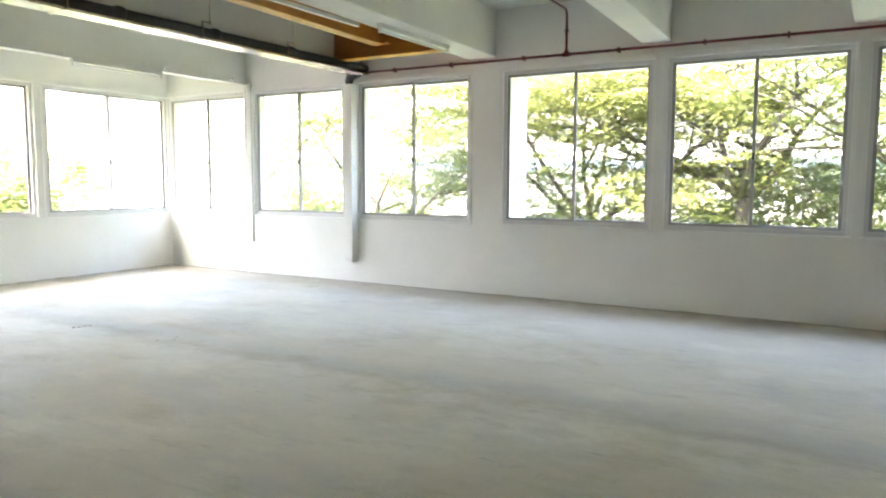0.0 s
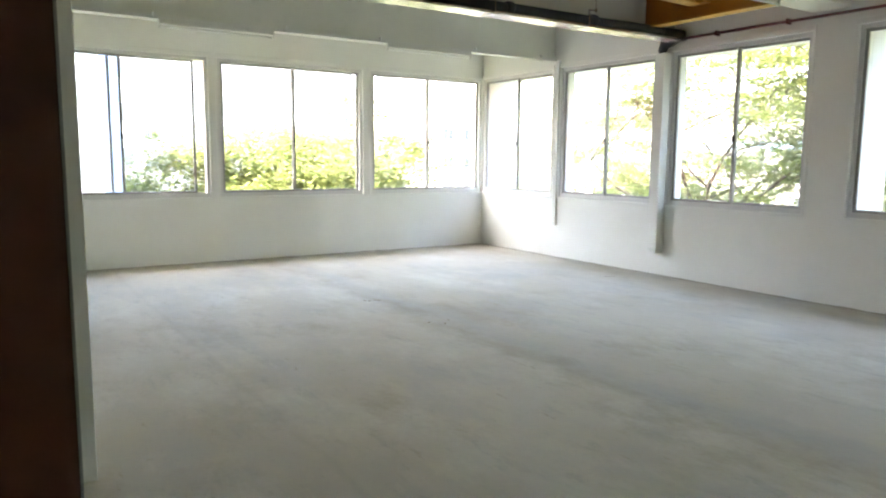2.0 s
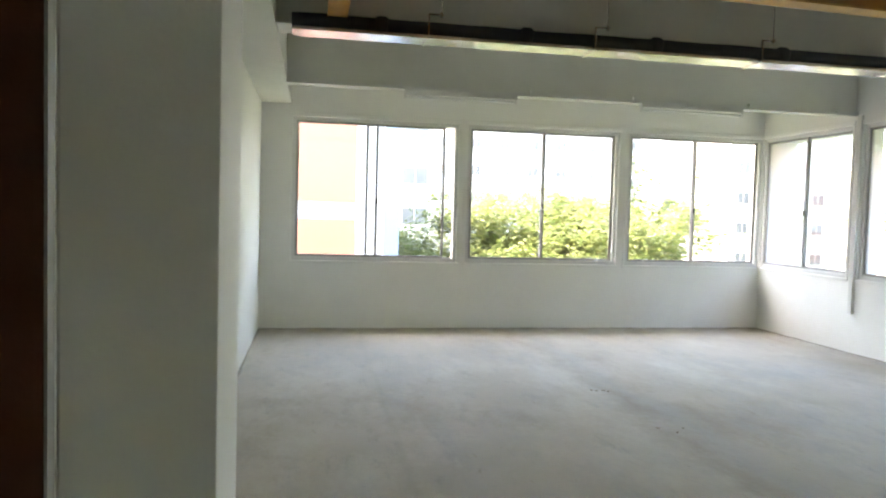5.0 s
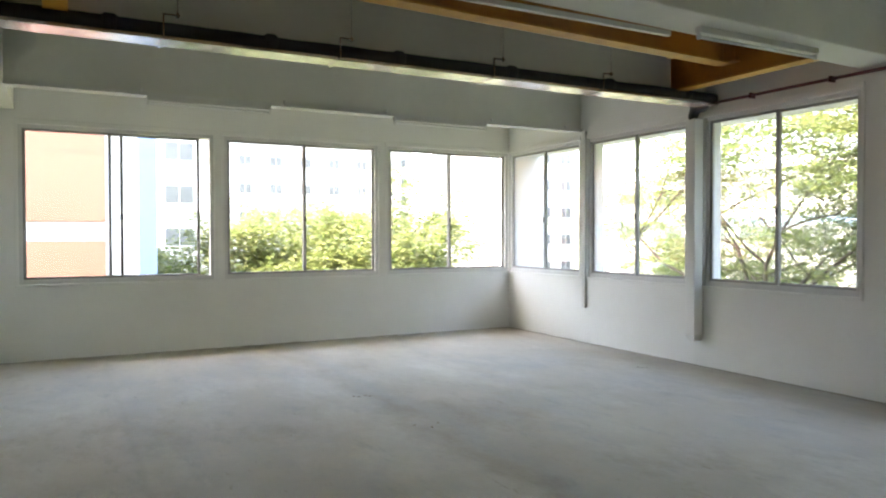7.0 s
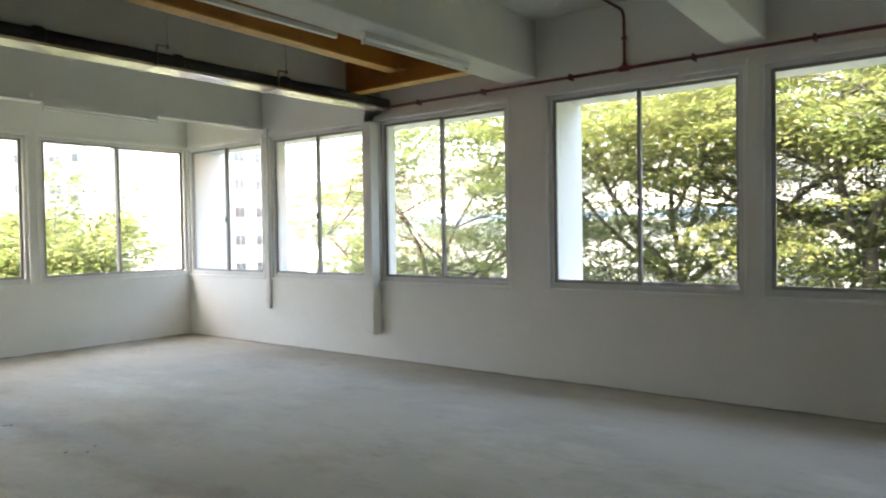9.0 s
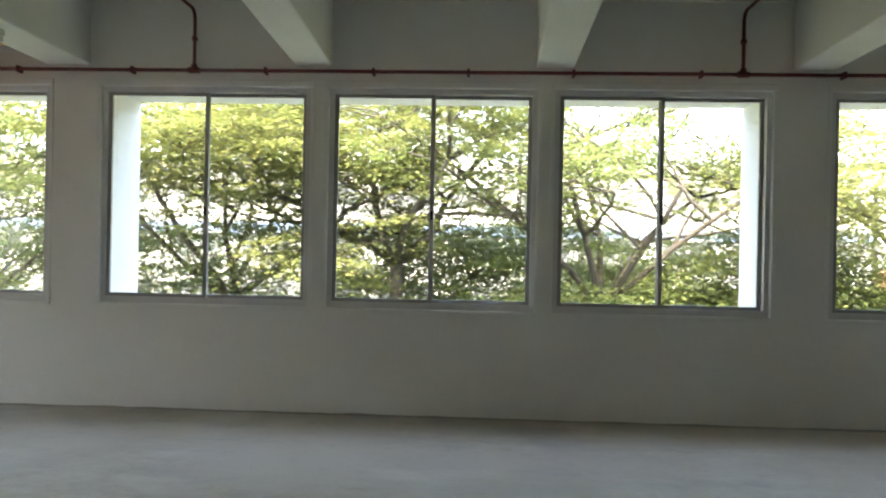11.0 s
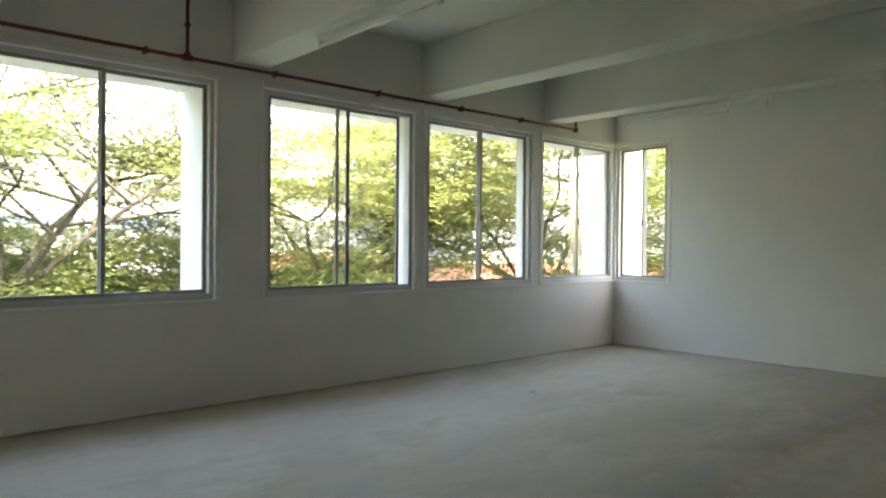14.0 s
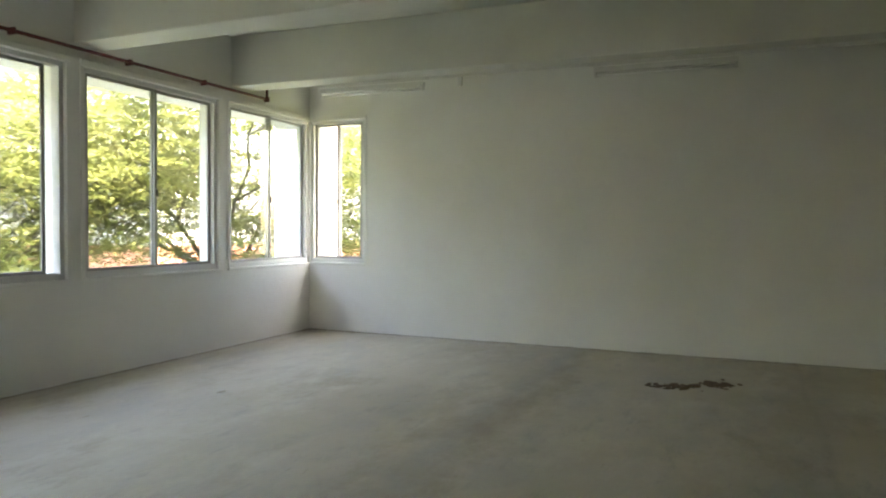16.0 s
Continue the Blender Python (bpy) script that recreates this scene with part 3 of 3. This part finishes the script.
# ---- outside ----
GROUND = -7.0
bm = bmesh.new()
bm.faces.new([bm.verts.new(p) for p in ((-1500, -1500, GROUND), (1500, -1500, GROUND), (1500, 1500, GROUND), (-1500, 1500, GROUND))])
solo("ground", bm, grass, "green verge and grey tarmac far below the windows", "ground", kind="structure")


def tree(x, y, height, radius, sprays, leaf, mat, seed, flat=0.22, low=0.45, fill=0.4, limb_r=0.1, spray=0.6, label="broad spreading tree with yellow-green feathery leaves"):
    """A trunk that forks into rising limbs, with small leaves in flat layered sprays about the limbs and through the crown."""
    rnd = random.Random(seed)
    ob = thing("tree", (x, y, GROUND), label, "tree", "trees outside")
    wood_bm, spots = bmesh.new(), []
    fork = Vector((x, y, GROUND + height * low))
    tube(wood_bm, [(x, y, GROUND - 0.1), (x + 0.1, y, GROUND + height * low * 0.5), fork], [limb_r * 2.4, limb_r * 2.0, limb_r * 1.6], 9)

    def limb(start, way, length, r, level):
        pts, p, d = [start], start.copy(), way.normalized()
        for k in range(4):
            d = (d + Vector((rnd.uniform(-1, 1), rnd.uniform(-1, 1), rnd.uniform(-0.45, 0.6))) * 0.3).normalized()
            p = p + d * length / 4
            pts.append(p.copy())
        tube(wood_bm, pts, [r, r * 0.88, r * 0.76, r * 0.64, r * 0.5], 6)
        if level > 0:
            spots.extend(pts[2:])
        if level < 3:
            for k in range(4 if level == 0 else 3):
                q = pts[rnd.choice((2, 3, 4)) if k else 4]
                a = rnd.uniform(0, 2 * math.pi)
                side = Vector((math.cos(a), math.sin(a), rnd.uniform(-0.2, 0.5)))
                limb(q, d * 0.6 + side, length * rnd.uniform(0.55, 0.75), r * 0.5, level + 1)

    for k in range(6):
        a = 2 * math.pi * (k + rnd.uniform(-0.3, 0.3)) / 6
        limb(fork, Vector((math.cos(a), math.sin(a), rnd.uniform(0.45, 1.3))), radius * rnd.uniform(0.5, 0.65), limb_r, 0)
    part("trunk", wood_bm, bark, ob, smooth=True)

    gen = np.random.default_rng(seed)
    tips = np.array([tuple(p) for p in spots])
    mid, reach = tips.mean(0), tips.std(0) * 2.0
    m = 90
    at_limbs = tips[gen.integers(len(tips), size=sprays)] + gen.normal(0, 1, (sprays, 3)) * (0.34, 0.34, 0.12)
    ball = gen.normal(0, 1, (sprays, 3))
    ball *= (gen.uniform(0.25, 1, (sprays, 1)) ** 0.5) / np.linalg.norm(ball, axis=1, keepdims=True)
    mid[2] -= 0.2 * reach[2]
    centre = np.where(gen.random((sprays, 1)) < fill, mid + ball * reach * (1, 1, 1.35), at_limbs)
    off = gen.normal(0, 1, (sprays, m, 3)) * (spray, spray, spray * flat) * gen.uniform(0.6, 1.25, (sprays, 1, 1))
    off[..., 2] += (off[..., :2] * gen.normal(0, 0.16, (sprays, 1, 2))).sum(-1) - 0.16 * (off[..., :2] ** 2).sum(-1)
    q = (centre[:, None] + off).reshape(-1, 3) - np.array((x, y, GROUND))
    n = len(q)
    a, size = gen.uniform(0, 2 * math.pi, n), leaf * gen.uniform(0.6, 1.3, n)
    u = np.stack((np.cos(a), np.sin(a), gen.uniform(-0.35, 0.2, n)), 1) * size[:, None]
    w = np.stack((-np.sin(a), np.cos(a), gen.uniform(-0.8, 0.8, n)), 1) * size[:, None] * 0.48
    verts = np.stack((q - u * 0.5, q + w * 0.5 - u * 0.05, q + u * 0.5, q - w * 0.5 - u * 0.05), 1).reshape(-1, 3)
    me = bpy.data.meshes.new("crown")
    me.from_pydata(verts.tolist(), [], np.arange(4 * n).reshape(-1, 4).tolist())
    me.materials.append(mat)
    crown = new("crown", me)
    crown.parent = ob
    return ob


tree(-2.4, 9.6, 17.0, 6.4, 1050, 0.1, leaf_green, 3, flat=0.1, low=0.37, fill=0.2, limb_r=0.065, spray=0.44)
tree(4.2, 10.5, 17.0, 7.2, 1450, 0.105, leaf_yellow, 4, flat=0.1, low=0.42, fill=0.32, limb_r=0.085, spray=0.45)
tree(8.3, 9.0, 17.0, 5.8, 800, 0.1, leaf_yellow, 5, flat=0.1, low=0.48, fill=0.2, limb_r=0.09, spray=0.42)
tree(11.4, 12.6, 12.2, 5.8, 1150, 0.11, leaf_green, 6, flat=0.1, low=0.36, fill=0.42, limb_r=0.06, spray=0.45)
tree(12.6, 8.6, 17.5, 6.4, 330, 0.1, leaf_green, 7, flat=0.16, low=0.42, fill=0.05, limb_r=0.08, spray=0.38)
tree(15.6, 11.5, 11.0, 5.2, 950, 0.105, leaf_green, 13, flat=0.1, low=0.36, fill=0.38, limb_r=0.06, spray=0.45)
tree(20.5, 10.0, 17.0, 7.0, 1500, 0.105, leaf_yellow, 8, flat=0.1, low=0.40, fill=0.4, limb_r=0.075, spray=0.46)
tree(26.5, 8.0, 17.0, 7.0, 1500, 0.11, leaf_yellow, 9, flat=0.1, low=0.40, fill=0.4, limb_r=0.075, spray=0.46)
tree(33.0, 3.0, 17.0, 6.6, 1000, 0.12, leaf_yellow, 10, flat=0.1, low=0.42, fill=0.45, limb_r=0.08, spray=0.48)
for x, y, h, seed in ((22.5, 13.5, 11.0, 14), (0.8, 12.5, 12.2, 15), (6.8, 12.0, 12.2, 16), (18.3, 9.5, 10.8, 18), (-7.0, 13.5, 10.6, 19), (30.0, 6.0, 12.4, 20)):
    tree(x, y, h, 4.8, 520, 0.115, leaf_green, seed, flat=0.1, low=0.4, fill=0.45, limb_r=0.055, spray=0.5)
BUSHY = "dense round-topped tree with light green tufted leaves"
tree(-13.0, 1.7, 10.1, 5.2, 900, 0.17, leaf_tuft, 11, flat=0.55, low=0.42, fill=0.35, spray=0.34, label=BUSHY)
tree(-15.5, -2.9, 8.9, 4.0, 520, 0.17, leaf_tuft, 12, flat=0.55, low=0.42, fill=0.35, spray=0.34, label=BUSHY)


def building(name, lo, hi, floors, bays, face, mat, label, win=(0.55, 0.5), bands=()):
    """A block with a flat roof and real recessed windows on one face ("s" looks to -y, "e" to +x)."""
    ob = thing(name, ((lo[0] + hi[0]) / 2, (lo[1] + hi[1]) / 2, GROUND), label, "building")
    part("wall", boxes((lo, hi)), mat, ob)
    part("roof", boxes(((lo[0] - 0.3, lo[1] - 0.3, hi[2]), (hi[0] + 0.3, hi[1] + 0.3, hi[2] + 0.5))), facade_grey, ob)
    a0, a1 = (lo[0], hi[0]) if face == "s" else (lo[1], hi[1])
    bw, fh = (a1 - a0) / bays, (hi[2] - lo[2]) / floors
    for z0, z1, bmat in bands:
        part("band", boxes(((lo[0] - 0.06, lo[1] - 0.06, z0), (hi[0] + 0.06, hi[1] + 0.06, z1))), bmat, ob, "painted band")
    for f in range(floors):
        for b in range(bays):
            u0 = a0 + bw * (b + (1 - win[0]) / 2)
            u1, z0 = u0 + bw * win[0], lo[2] + fh * (f + (1 - win[1]) / 2)
            z1 = z0 + fh * win[1]
            if face == "s":
                fr = boxes(((u0 - 0.08, lo[1] - 0.1, z0 - 0.08), (u1 + 0.08, lo[1] - 0.004, z1 + 0.08)))
                gl = boxes(((u0, lo[1] - 0.13, z0), ((u0 + u1) / 2 - 0.04, lo[1] - 0.104, z1)), (((u0 + u1) / 2 + 0.04, lo[1] - 0.13, z0), (u1, lo[1] - 0.104, z1)))
            else:
                fr = boxes(((hi[0] + 0.004, u0 - 0.08, z0 - 0.08), (hi[0] + 0.1, u1 + 0.08, z1 + 0.08)))
                gl = boxes(((hi[0] + 0.104, u0, z0), (hi[0] + 0.13, (u0 + u1) / 2 - 0.04, z1)), ((hi[0] + 0.104, (u0 + u1) / 2 + 0.04, z0), (hi[0] + 0.13, u1, z1)))
            w = part("window", fr, facade_white, ob)
            part("pane", gl, facade_glass, w, "dark tinted glass")
    return ob


# neighbour with orange panels and a pale blue pier
nb = thing("neighbour_building", (-16, -14, GROUND), "white building with orange wall panels and a pale blue pier", "building")
part("wall", boxes(((-22, -30, GROUND), (-10.0, -4.99, 4.9))), facade_white, nb)
part("orange_panel", boxes(((-10.0, -30, 1.95), (-9.94, -5.75, 4.15))), facade_orange, nb, "orange painted panel")
part("orange_panel", boxes(((-10.0, -30, -1.5), (-9.94, -5.75, 1.45))), facade_orange, nb, "orange painted panel")
part("blue_pier", boxes(((-10.0, -4.99, GROUND), (-9.6, -4.56, 4.3))), facade_blue, nb, "pale blue painted pier")
part("roof", boxes(((-22.3, -30.3, 4.9), (-9.8, -4.85, 5.1))), facade_grey, nb)

building("apartment_building", (-85, 6, GROUND), (-70, 30, 30), 12, 7, "e", facade_white, "tall white apartment building with rows of dark windows", (0.36, 0.32))
building("apartment_building", (-75, 37, GROUND), (-60, 49, 32), 12, 4, "e", facade_white, "tall white apartment building with rows of dark windows", (0.45, 0.35))
building("office_building", (-62, -12, GROUND), (-50, 3, 10), 5, 5, "e", facade_white, "low white building with ribbon windows", (0.7, 0.4))
far = building("factory_building", (-52, 44, GROUND), (37, 60, 7), 4, 18, "s", facade_white, "long pale factory building with grey windows behind trees", (0.7, 0.35), bands=((2.3, 3.1, facade_blue),))
for z in (-1.5, 0.4):
    part("shutter", boxes(((-41.8, 43.8, z), (-39.6, 43.86, z + 1.5)), bevel=0.02), teal_glass, far, "teal painted shutter")
building("factory_building", (38.5, 46, GROUND), (82, 62, 8), 4, 11, "s", facade_white, "long pale factory building with an orange band behind trees", (0.7, 0.35), bands=((-1.2, 0.6, facade_orange),))
building("shop_building", (38, 22, GROUND), (70, 34, 4), 3, 8, "s", facade_white, "low white building with an orange band behind trees", (0.7, 0.35), bands=((-0.8, 0.4, facade_orange),))
building("apartment_building", (-120, 24, GROUND), (-105, 48, 16), 7, 6, "e", facade_white, "white apartment building with rows of dark windows", (0.5, 0.4))
